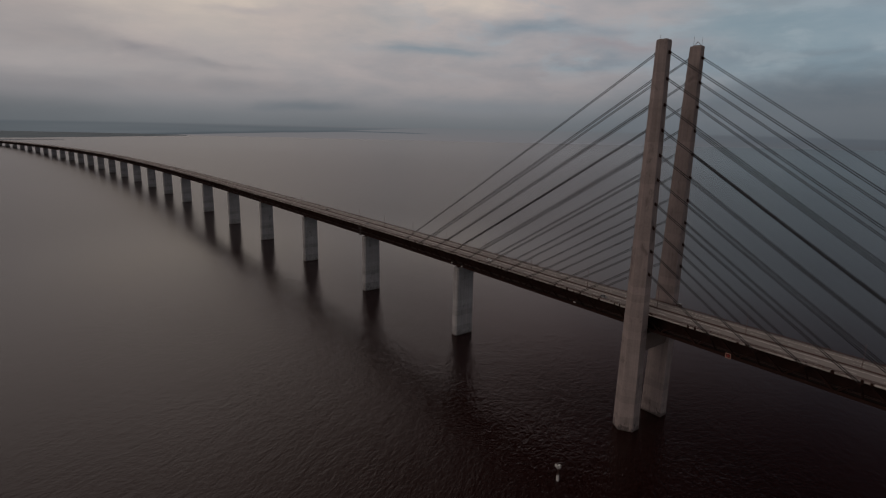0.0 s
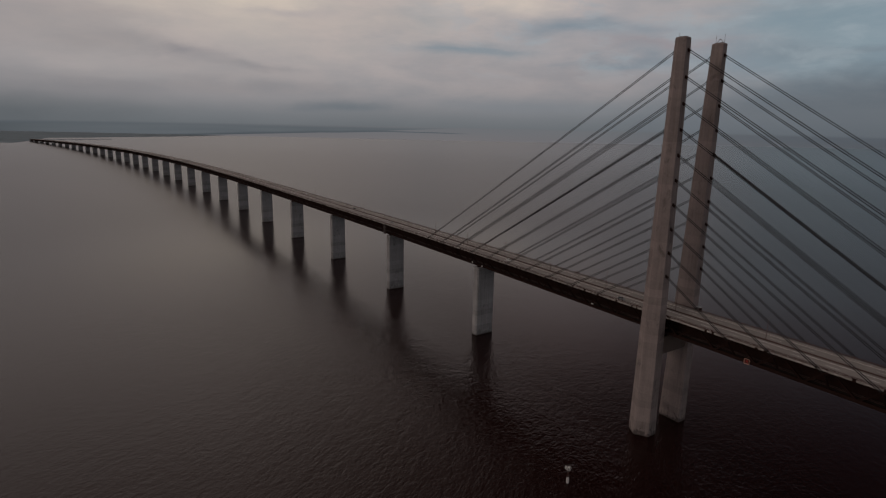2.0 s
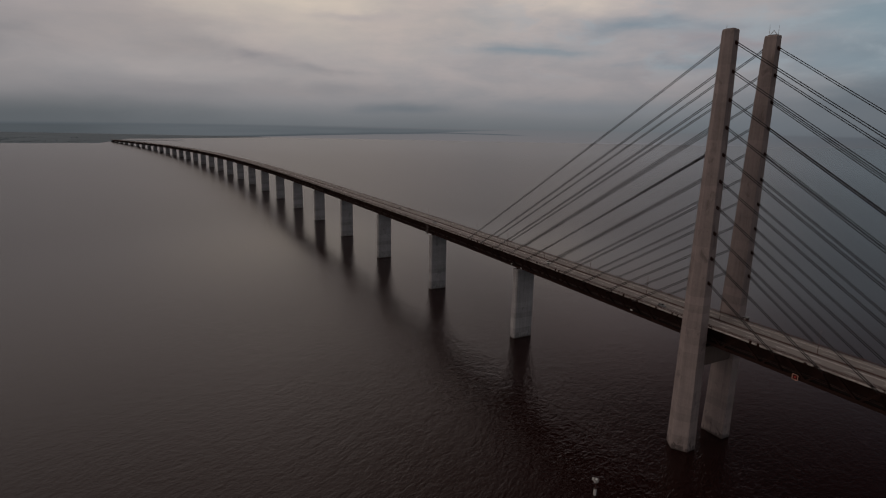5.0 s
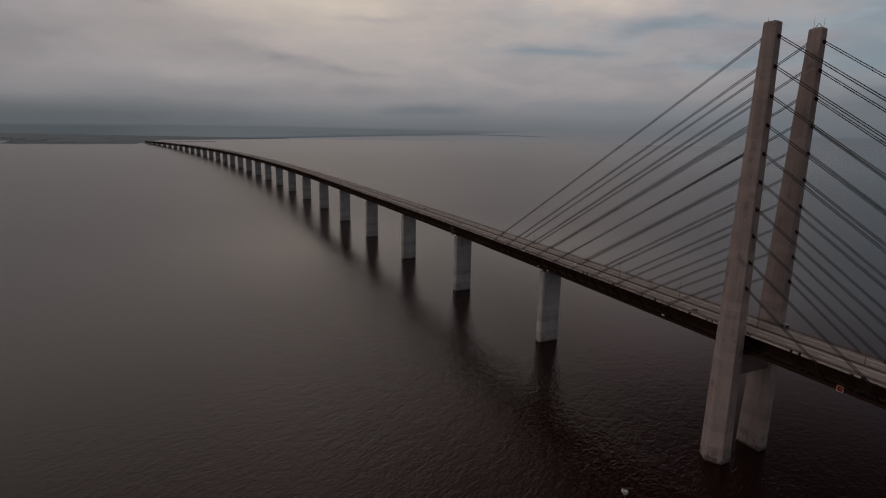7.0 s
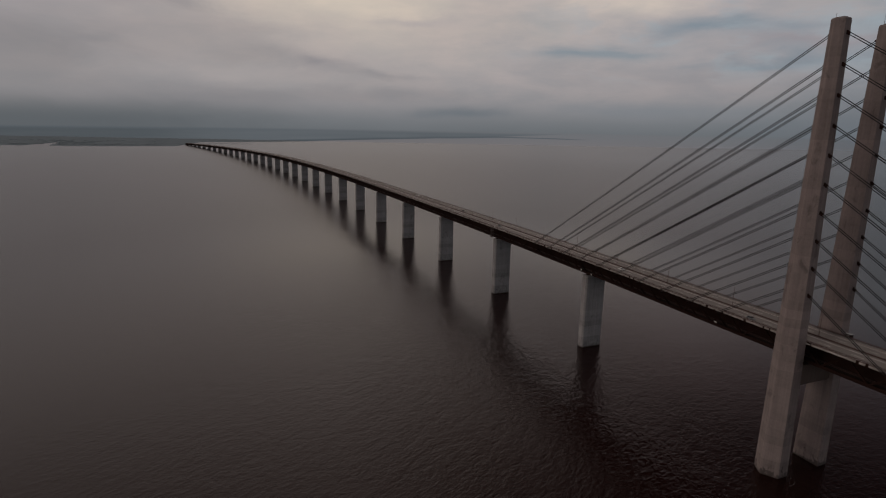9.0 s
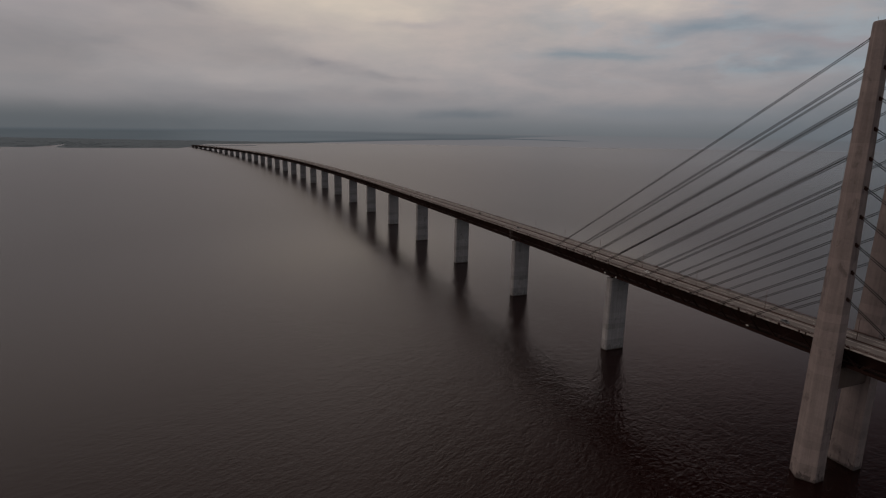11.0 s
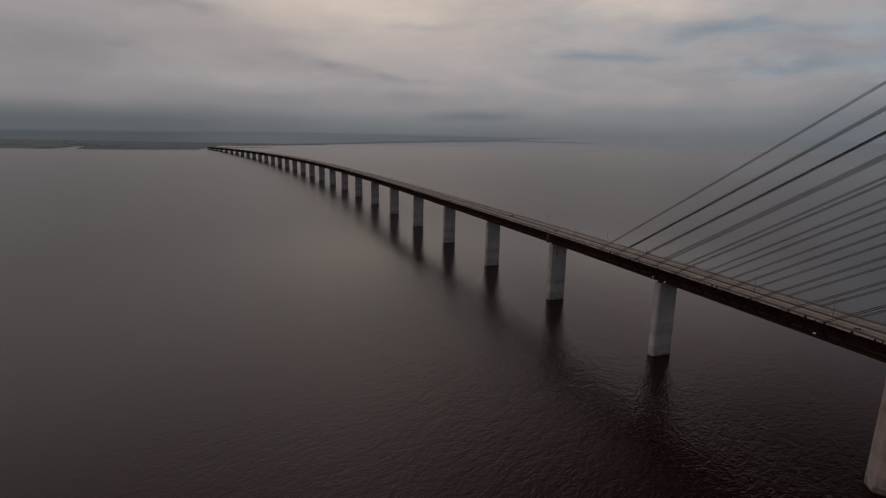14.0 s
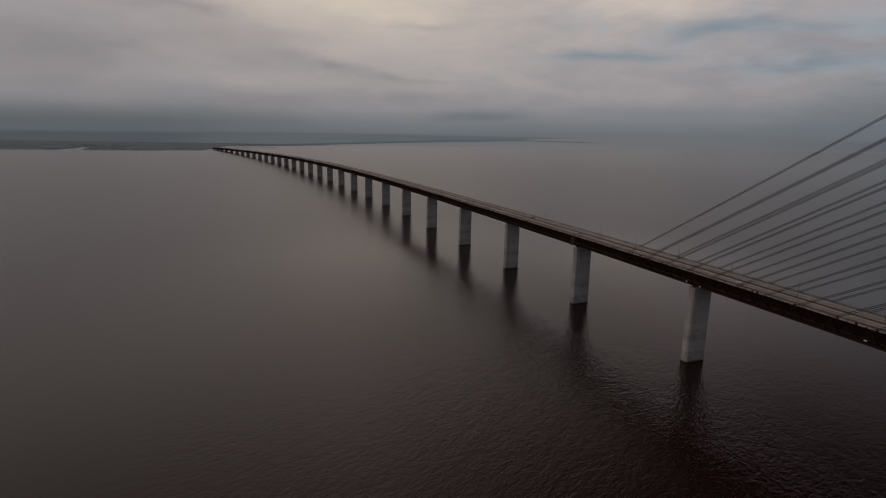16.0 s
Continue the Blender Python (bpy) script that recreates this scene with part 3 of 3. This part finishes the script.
# ---------------------------------------------------------------- girder spans
def mesh_store():
    made = {}

    def get(key, build, mat):
        if key not in made:
            bm = bmesh.new()
            build(bm)
            made[key] = mesh_of(key[0], bm, mat)
        return made[key]

    return get


stored = mesh_store()


def build_span(length):
    """One span of the two-level girder, from its near pier at the origin along +y. The deck's top is at z = 0."""
    span = thing("girder_span", "two-level bridge girder with a road deck on a dark steel truss", "bridge span", pose(0, 0, 0), "spans of the bridge")
    tail = length

    def add(name, build, mat, label="", at=None, kind=""):
        return part(name, stored((name, round(length)), build, mat), mat, span, label, at, kind=kind)

    def slab(bm):
        rings = []
        for y in (0.02, tail - 0.02):
            rings.append([(-11.75, y, -0.55), (-11.75, y, 0.0), (11.75, y, 0.0), (11.75, y, -0.55), (6.6, y, -0.85), (-6.6, y, -0.85)])
        loft(bm, rings)

    add("road_slab", slab, DECK_CONCRETE, "pale concrete road slab")
    lane = stored(("carriageway", round(length)), lambda bm: box(bm, -4.55, 4.55, 0.02, tail - 0.02, 0.004, 0.06), ASPHALT)
    for s in (-1, 1):
        part("carriageway", lane, ASPHALT, span, "worn grey asphalt carriageway", pose(s * 5.75, 0, 0))
    beam = stored(("edge_beam", round(length)), lambda bm: box(bm, -0.3, 0.3, 0.02, tail - 0.02, 0.004, 0.32, 0.04), DECK_CONCRETE)

    def rails(bm):
        for z in (0.42, 0.7, 0.98, 1.26):
            bar(bm, (0, 0.02, z), (0, tail - 0.02, z), 0.1, 0.14)

    def guard(bm):
        bar(bm, (0, 0.02, 0.66), (0, tail - 0.02, 0.66), 0.08, 0.3)

    def posts(bm):
        n = int(tail / 4)
        for k in range(n):
            y = (k + 0.5) * tail / n
            bar(bm, (0, y, 0.3), (0, y, 1.15), 0.07, 0.09)

    def brackets(bm):
        rng = random.Random(7)
        n = int(tail / 4.7)
        for k in range(n):
            y = (k + rng.uniform(0.3, 0.7)) * tail / n
            wide = rng.uniform(0.25, 0.9)
            box(bm, 0.004, rng.uniform(0.1, 0.26), y - wide, y + wide, rng.uniform(-1.0, -0.7), rng.choice((rng.uniform(-0.4, 0.1), rng.uniform(0.1, 0.8))))

    # Pale pieces stand in for lit stretches of the slab's edge.
    def plates(bm):
        rng = random.Random(11)
        y = 1.0
        while y < tail - 5:
            long = rng.uniform(0.8, 4.5)
            box(bm, 0.006, rng.uniform(0.18, 0.45), y, y + long, -0.25, rng.uniform(0.1, 0.3), 0.02)
            y += long + rng.choice((rng.uniform(0.6, 2.5), rng.uniform(3, 9)))

    def lines(bm):
        bar(bm, (0, 0.02, 0.068), (0, tail - 0.02, 0.068), 0.3, 0.012)

    def dashes(bm):
        n = int(tail / 14)
        for k in range(n):
            bar(bm, (0, k * 14 + 2, 0.068), (0, k * 14 + 7, 0.068), 0.2, 0.012)

    rail_mesh, post_mesh = stored(("railing", round(length)), rails, RAIL_STEEL), stored(("railing_posts", round(length)), posts, RAIL_STEEL)
    median_mesh = stored(("median_barrier", round(length)), lambda bm: bar(bm, (0, 0.02, 0.7), (0, tail - 0.02, 0.7), 0.1, 0.3), RAIL_STEEL)
    guard_mesh = stored(("crash_barrier", round(length)), guard, GALVANISED)
    add("median_strip", lambda bm: box(bm, -0.45, 0.45, 0.02, tail - 0.02, 0.004, 0.22, 0.03), ASPHALT, "dull grey median strip")
    line_mesh, dash_mesh = stored(("edge_line", round(length)), lines, PAINT), stored(("lane_dashes", round(length)), dashes, PAINT)
    for s in (-1, 1):
        part("edge_beam", beam, DECK_CONCRETE, span, at=pose(s * 11.42, 0, 0))
        railing = part("railing", rail_mesh, RAIL_STEEL, span, "brown steel railing", pose(s * 11.42, 0, 0))
        part("railing_posts", post_mesh, RAIL_STEEL, railing, kind="stuff")
        part("edge_brackets", stored(("edge_brackets", round(length)), brackets, STEEL), STEEL, span, "dark steel brackets along the slab's edge", pose(s * 11.75, 0, 0) @ Matrix.Diagonal((s, 1, 1, 1)), kind="stuff")
        part("edge_plates", stored(("edge_plates", round(length)), plates, EDGE_CONCRETE), EDGE_CONCRETE, span, "added pale plates for the lit stretches of the slab's edge", pose(s * 11.75, 0, 0) @ Matrix.Diagonal((s, 1, 1, 1)), kind="stuff")
        barrier = part("crash_barrier", guard_mesh, GALVANISED, span, "galvanised crash barrier", pose(s * 10.55, 0, 0))
        part("railing_posts", post_mesh, RAIL_STEEL, barrier, kind="stuff")
        barrier = part("median_barrier", median_mesh, RAIL_STEEL, span, "dark steel crash barrier", pose(s * 0.42, 0, 0))
        part("railing_posts", post_mesh, RAIL_STEEL, barrier, kind="stuff")
        for off in (1.55, 9.4):
            part("edge_line", line_mesh, PAINT, span, at=pose(s * off, 0, 0))
        part("lane_dashes", dash_mesh, PAINT, span, at=pose(s * 5.6, 0, 0), kind="stuff")

    # The truss and the railway level.
    top_z, low_z, tx, lx = -1.45, -DEPTH + 0.75, 7.0, 6.6
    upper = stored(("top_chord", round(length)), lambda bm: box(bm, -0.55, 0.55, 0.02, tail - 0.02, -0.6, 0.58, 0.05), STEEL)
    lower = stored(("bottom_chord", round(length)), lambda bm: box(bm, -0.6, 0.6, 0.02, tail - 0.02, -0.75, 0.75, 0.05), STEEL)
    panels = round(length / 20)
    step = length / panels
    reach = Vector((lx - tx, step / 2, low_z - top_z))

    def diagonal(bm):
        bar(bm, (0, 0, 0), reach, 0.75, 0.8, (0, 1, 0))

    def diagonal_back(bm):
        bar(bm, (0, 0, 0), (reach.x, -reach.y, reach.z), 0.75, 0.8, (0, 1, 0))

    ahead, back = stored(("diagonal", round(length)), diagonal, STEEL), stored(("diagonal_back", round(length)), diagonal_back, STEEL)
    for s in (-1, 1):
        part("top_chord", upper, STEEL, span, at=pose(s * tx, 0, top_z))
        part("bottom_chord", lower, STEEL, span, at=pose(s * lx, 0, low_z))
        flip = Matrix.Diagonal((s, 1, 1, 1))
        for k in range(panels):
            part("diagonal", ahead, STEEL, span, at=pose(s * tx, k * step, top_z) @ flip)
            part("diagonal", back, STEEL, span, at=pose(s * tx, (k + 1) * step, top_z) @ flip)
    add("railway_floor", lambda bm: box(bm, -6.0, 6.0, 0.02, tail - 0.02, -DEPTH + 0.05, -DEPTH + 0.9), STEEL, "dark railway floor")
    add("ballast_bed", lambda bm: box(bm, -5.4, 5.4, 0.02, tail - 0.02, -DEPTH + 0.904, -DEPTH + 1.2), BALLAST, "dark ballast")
    # Added to close the view through the truss and deepen its shade.
    add("centre_screen", lambda bm: box(bm, -0.06, 0.06, 0.02, tail - 0.02, -DEPTH + 1.2, -0.85), STEEL, "added dark screen that blocks the view through the truss")
    track = stored(("rail", round(length)), lambda bm: box(bm, -0.06, 0.06, 0.02, tail - 0.02, -DEPTH + 1.2, -DEPTH + 1.38), RAIL_STEEL)
    for x in (-3.0, -1.56, 1.56, 3.0):
        part("rail", track, RAIL_STEEL, span, at=pose(x, 0, 0))
    return span


def add_outriggers(span, y0, length):
    """Brackets that carry the cable anchors outside the deck."""
    for end in (-1, 1):
        for k in range(10):
            y = end * cable_ends(k)[0]
            if not y0 <= y < y0 + length:
                continue
            for s in (-1, 1):
                bm = bmesh.new()
                bar(bm, (s * 6.7, y - y0, -9.2), (s * SIDE, y - y0, 0.0), 0.6, 0.6, (0, 1, 0))
                bar(bm, (s * 7.2, y - y0, -1.5), (s * (SIDE + 0.1), y - y0, -0.75), 0.6, 0.6, (0, 1, 0))
                part("outrigger", bm, STEEL, span, "dark steel outrigger carrying a cable anchor")


plain = {}
for y0, y1 in zip(STATIONS, STATIONS[1:]):
    a, b = Vector((axis_x(y0), y0, deck_z(y0))), Vector((axis_x(y1), y1, deck_z(y1)))
    turn = (b - a).to_track_quat("Y", "Z").to_matrix().to_4x4()
    at = Matrix.Translation(a) @ turn
    length = round((b - a).length, 1)
    if y1 <= 301:
        span = build_span(y1 - y0)
        span.matrix_world = at
        add_outriggers(span, y0, y1 - y0)
    elif round(length) in plain:
        copy_thing(plain[round(length)], at)
    else:
        plain[round(length)] = build_span(length)
        plain[round(length)].matrix_world = at


# ---------------------------------------------------------------- stay cables
def build_cable(k, side, end):
    foot, z = cable_ends(k)
    half = leg_at(z)[4]
    a = Vector((side * SIDE, end * half, z))
    b = Vector((side * SIDE, end * foot, deck_z(end * foot) - 0.1))
    cable = thing("stay_cable", "pair of dark parallel stay cables from pylon to deck", "stay cable", Matrix.Translation(a), "stay cables of the bridge")
    run = b - a
    sag = run.length * 0.0025
    for off in (-0.46, 0.46):
        bm = bmesh.new()
        steps = 10
        spots = [Vector((0.1, 0, off)) + run * (i / steps) - Vector((0, 0, 4 * sag * (i / steps) * (1 - i / steps))) for i in range(steps + 1)]
        rings = []
        for p in spots:
            rings.append([p + Vector((0.2 * math.cos(t), 0.0, 0.2 * math.sin(t))) for t in [j * math.pi / 3 for j in range(6)]])
        loft(bm, rings)
        part("strand_pipe", bm, CABLE, cable, smooth=True)
    way = run.normalized()
    socket = bmesh.new()
    bar(socket, b - a + Vector((0, 0, -0.9)), b - a - way * 0.7, 0.3, 0.36)
    part("anchor_sleeve", socket, STEEL, cable, "dark steel anchor sleeve at the deck")
    damper = bmesh.new()
    bar(damper, way * 0.2, way * 1.4, 0.5, 1.3)
    part("guide_pipe", damper, STEEL, cable, "dark guide pipe at the pylon")


for end in (1, -1):
    for side in (-1, 1):
        for k in range(10):
            build_cable(k, side, end)


# ---------------------------------------------------------------- on and along the deck
def build_lamp(y):
    lamp = thing("street_lamp", "slender steel lamp mast standing in the road's median", "street lamp", pose(axis_x(y), y, deck_z(y)), "lamp masts along the median")
    foot = bmesh.new()
    box(foot, -0.25, 0.25, -0.25, 0.25, -0.02, 0.6, 0.04)
    part("base", foot, GALVANISED, lamp)
    pole = bmesh.new()
    tube(pole, (0, 0, 0.5), (0, 0, 11.2), 0.15, 0.09, 8)
    part("pole", pole, RAIL_STEEL, lamp)
    for s in (-1, 1):
        arm = bmesh.new()
        bar(arm, (0, 0, 11.0), (s * 0.8, 0, 11.25), 0.07, 0.07)
        arm = part("arm", arm, RAIL_STEEL, lamp)
        head = bmesh.new()
        box(head, min(s * 0.7, s * 1.15), max(s * 0.7, s * 1.15), -0.1, 0.1, 11.2, 11.3, 0.03)
        part("lamp_head", head, RAIL_STEEL, arm)
    return lamp


first_lamp = build_lamp(183.0 - 46.5 * 9)
for k in range(-8, 36):
    y = 183.0 + 46.5 * k
    copy_thing(first_lamp, pose(axis_x(y), y, deck_z(y)))


def build_car(x, y, paint, southbound, label):
    x += axis_x(y)
    car = thing("car", label, "car", pose(x, y, deck_z(y) + 0.06, 0, 0, 180 if southbound else 0), "cars on the road deck")
    body = bmesh.new()

    def ring(yy, z0, z1, w):
        return [(-w, yy, z0), (w, yy, z0), (w, yy, z1 - 0.12), (w - 0.12, yy, z1), (-w + 0.12, yy, z1), (-w, yy, z1 - 0.12)]

    loft(body, [ring(-2.2, 0.35, 0.8, 0.75), ring(-1.9, 0.22, 0.98, 0.88), ring(1.0, 0.22, 1.0, 0.9), ring(1.9, 0.24, 0.85, 0.86), ring(2.2, 0.36, 0.68, 0.72)])
    part("body", body, CAR_PAINTS[paint], car)
    cabin = bmesh.new()
    loft(cabin, [ring(-1.9, 0.9, 1.02, 0.8), ring(-1.3, 0.9, 1.46, 0.7), ring(0.2, 0.9, 1.46, 0.7), ring(1.05, 0.9, 1.02, 0.8)])
    cabin = part("cabin", cabin, GLASS, car, "dark glazed cabin")
    roof = bmesh.new()
    box(roof, -0.62, 0.62, -1.25, 0.15, 1.45, 1.5, 0.02)
    part("roof", roof, CAR_PAINTS[paint], cabin)
    for sx in (-1, 1):
        for yy in (-1.35, 1.35):
            wheel = bmesh.new()
            tube(wheel, (sx * 0.72, yy, 0.32), (sx * 0.92, yy, 0.32), 0.32, sides=12)
            part("wheel", wheel, RUBBER, car)


build_car(-4.2, 127.0, 0, True, "white car driving on the near carriageway")
build_car(-7.6, 26.0, 2, True, "grey car driving on the near carriageway")
build_car(4.0, 402.0, 1, False, "black car driving towards the shore")
build_car(-4.0, 300.0, 2, True, "grey car driving away from the shore")
build_car(7.4, 560.0, 0, False, "white car in the outer lane")


# ---------------------------------------------------------------- small fittings
def build_beacon():
    beacon = thing("beacon", "small white navigation beacon standing in the sea", "navigation beacon", pose(-82.3, -10.2, 0))
    base = bmesh.new()
    tube(base, (0, 0, -3), (0, 0, 3.4), 0.66, 0.62, sides=20)
    part("base", base, WHITE, beacon)
    band = bmesh.new()
    tube(band, (0, 0, 3.4), (0, 0, 3.65), 0.74, sides=20)
    part("rim", band, STEEL, beacon)
    mast = bmesh.new()
    tube(mast, (0, 0, 3.65), (0, 0, 6.0), 0.3, 0.26, 14)
    part("mast", mast, RAIL_STEEL, beacon, "dark red-brown steel mast")
    deck = bmesh.new()
    tube(deck, (0, 0, 6.0), (0, 0, 6.9), 0.4, 1.15, 16)
    part("platform", deck, GALVANISED, beacon, "flared grey platform")
    house = bmesh.new()
    tube(house, (0.15, -0.1, 6.9), (0.15, -0.1, 8.0), 0.55, sides=16)
    house = part("lantern_house", house, WHITE, beacon)
    top = bmesh.new()
    tube(top, (0.15, -0.1, 8.0), (0.15, -0.1, 8.6), 0.7, 0.12, 16)
    part("lantern_roof", top, WHITE, house)
    for t in range(8):
        c, s = math.cos(t * math.pi / 4), math.sin(t * math.pi / 4)
        post = bmesh.new()
        tube(post, (1.1 * c, 1.1 * s, 6.88), (1.35 * c, 1.35 * s, 8.0), 0.06, sides=6)
        part("rail_post", post, GALVANISED, beacon)
    rail = bmesh.new()
    for t in range(16):
        p, q = t * math.pi / 8, (t + 1) * math.pi / 8
        for r, z in ((1.34, 8.0), (1.22, 7.45)):
            tube(rail, (r * math.cos(p), r * math.sin(p), z), (r * math.cos(q), r * math.sin(q), z), 0.06, sides=6)
    part("guard_rail", rail, GALVANISED, beacon)
    panel = bmesh.new()
    bar(panel, (-1.25, 0.5, 7.5), (-1.05, 0.5, 8.9), 1.1, 0.08, (1, 0, 0))
    part("solar_panel", panel, WHITE, beacon)


build_beacon()


def build_channel_mark(y, z, size):
    mark = thing("channel_mark", "pale orange open square channel mark on the girder's side", "navigation mark", pose(-8.1, y, z))
    h = size / 2
    for name, a, b in (("top_board", (0, -h, h), (0, h, h)), ("bottom_board", (0, -h, -h), (0, h, -h))):
        bm = bmesh.new()
        bar(bm, a, b, 0.2, 0.3)
        part(name, bm, ORANGE, mark)
    for s in (-1, 1):
        bm = bmesh.new()
        bar(bm, (0, s * h, -h + 0.15), (0, s * h, h - 0.15), 0.3, 0.2, (1, 0, 0))
        part("side_board", bm, ORANGE, mark)
        stay = bmesh.new()
        bar(stay, (0.05, s * h, -0.2), (1.0, s * h, -0.2), 0.15, 0.15)
        part("bracket", stay, STEEL, mark)
    core = bmesh.new()
    box(core, 0.06, 0.16, -0.55, 0.55, -0.55, 0.55, 0.02)
    part("centre_board", core, CAR_PAINTS[3], mark, "dull red centre board")
    for s in (-1, 1):
        tie = bmesh.new()
        bar(tie, (0.11, s * 0.5, 0), (0.11, s * (h - 0.1), 0), 0.1, 0.1)
        part("tie_bar", tie, STEEL, mark)


build_channel_mark(-46.5, 57.4, 2.3)


def build_panel(y, z, w, h, label):
    panel = thing("marker_panel", label, "marker panel", pose(-8.0, y, z), "white panels on the girder")
    bm = bmesh.new()
    box(bm, -0.08, 0.08, -w / 2, w / 2, -h / 2, h / 2, 0.02)
    part("board", bm, WHITE, panel)
    stay = bmesh.new()
    box(stay, 0.08, 0.9, -0.1, 0.1, -0.1, 0.1)
    part("bracket", stay, STEEL, panel)


build_panel(165.0, 57.8, 1.3, 1.0, "small white panel beside the pier's head")
build_panel(153.0, 57.2, 1.3, 1.0, "small white panel beside the pier's head")
build_panel(46.0, 58.6, 1.7, 0.7, "small white panel on the dark truss")


def build_stair():
    """Steel access stair tower beside the joint between the bridges."""
    stair = thing("access_tower", "grey steel access stair at the expansion joint", "stair tower", pose(-12.6, 299.0, deck_z(299) - 9.3))
    dull = material("dull_painted_steel", (0.10, 0.078, 0.072), 0.9, vary=0.3, gloss=0.2)
    for dx in (-0.9, 0.9):
        for dy in (-1.2, 1.2):
            bm = bmesh.new()
            bar(bm, (dx, dy, 0), (dx, dy, 9.8), 0.22, 0.22)
            part("post", bm, dull, stair)
    for z in (0.2, 3.2, 6.2, 9.2):
        bm = bmesh.new()
        box(bm, -1.1, 1.1, -1.4, 1.4, z - 0.08, z + 0.08, 0.02)
        part("landing", bm, dull, stair)
    for k in range(3):
        bm = bmesh.new()
        s = 1 if k % 2 else -1
        bar(bm, (0, -s * 1.2, 0.2 + 3 * k), (0, s * 1.2, 3.2 + 3 * k), 0.8, 0.18)
        part("flight", bm, dull, stair)
    bm = bmesh.new()
    bar(bm, (0.9, 0, 0.3), (6.0, 0, 0.3), 0.3, 0.3)
    part("bracket", bm, STEEL, stair)


build_stair()


def build_cabin():
    hut = thing("service_cabinet", "dark service cabinet at the foot of the pylon leg", "service cabinet", pose(12.4, -8.6, deck_z(0) - 0.02))
    bm = bmesh.new()
    box(bm, -0.8, 0.8, -1.3, 1.3, 0, 2.3, 0.06)
    part("body", bm, STEEL, hut)
    bm = bmesh.new()
    box(bm, -0.95, 0.95, -1.45, 1.45, 2.3, 2.42, 0.03)
    part("roof", bm, GALVANISED, hut)
    bm = bmesh.new()
    box(bm, -0.86, -0.79, -0.5, 0.5, 0.1, 2.0, 0.02)
    part("door", bm, GALVANISED, hut)
    bm = bmesh.new()
    box(bm, -2.2, 0.9, -2.6, -1.5, -0.6, 0.0, 0.03)
    part("plinth", bm, DECK_CONCRETE, hut)


build_cabin()
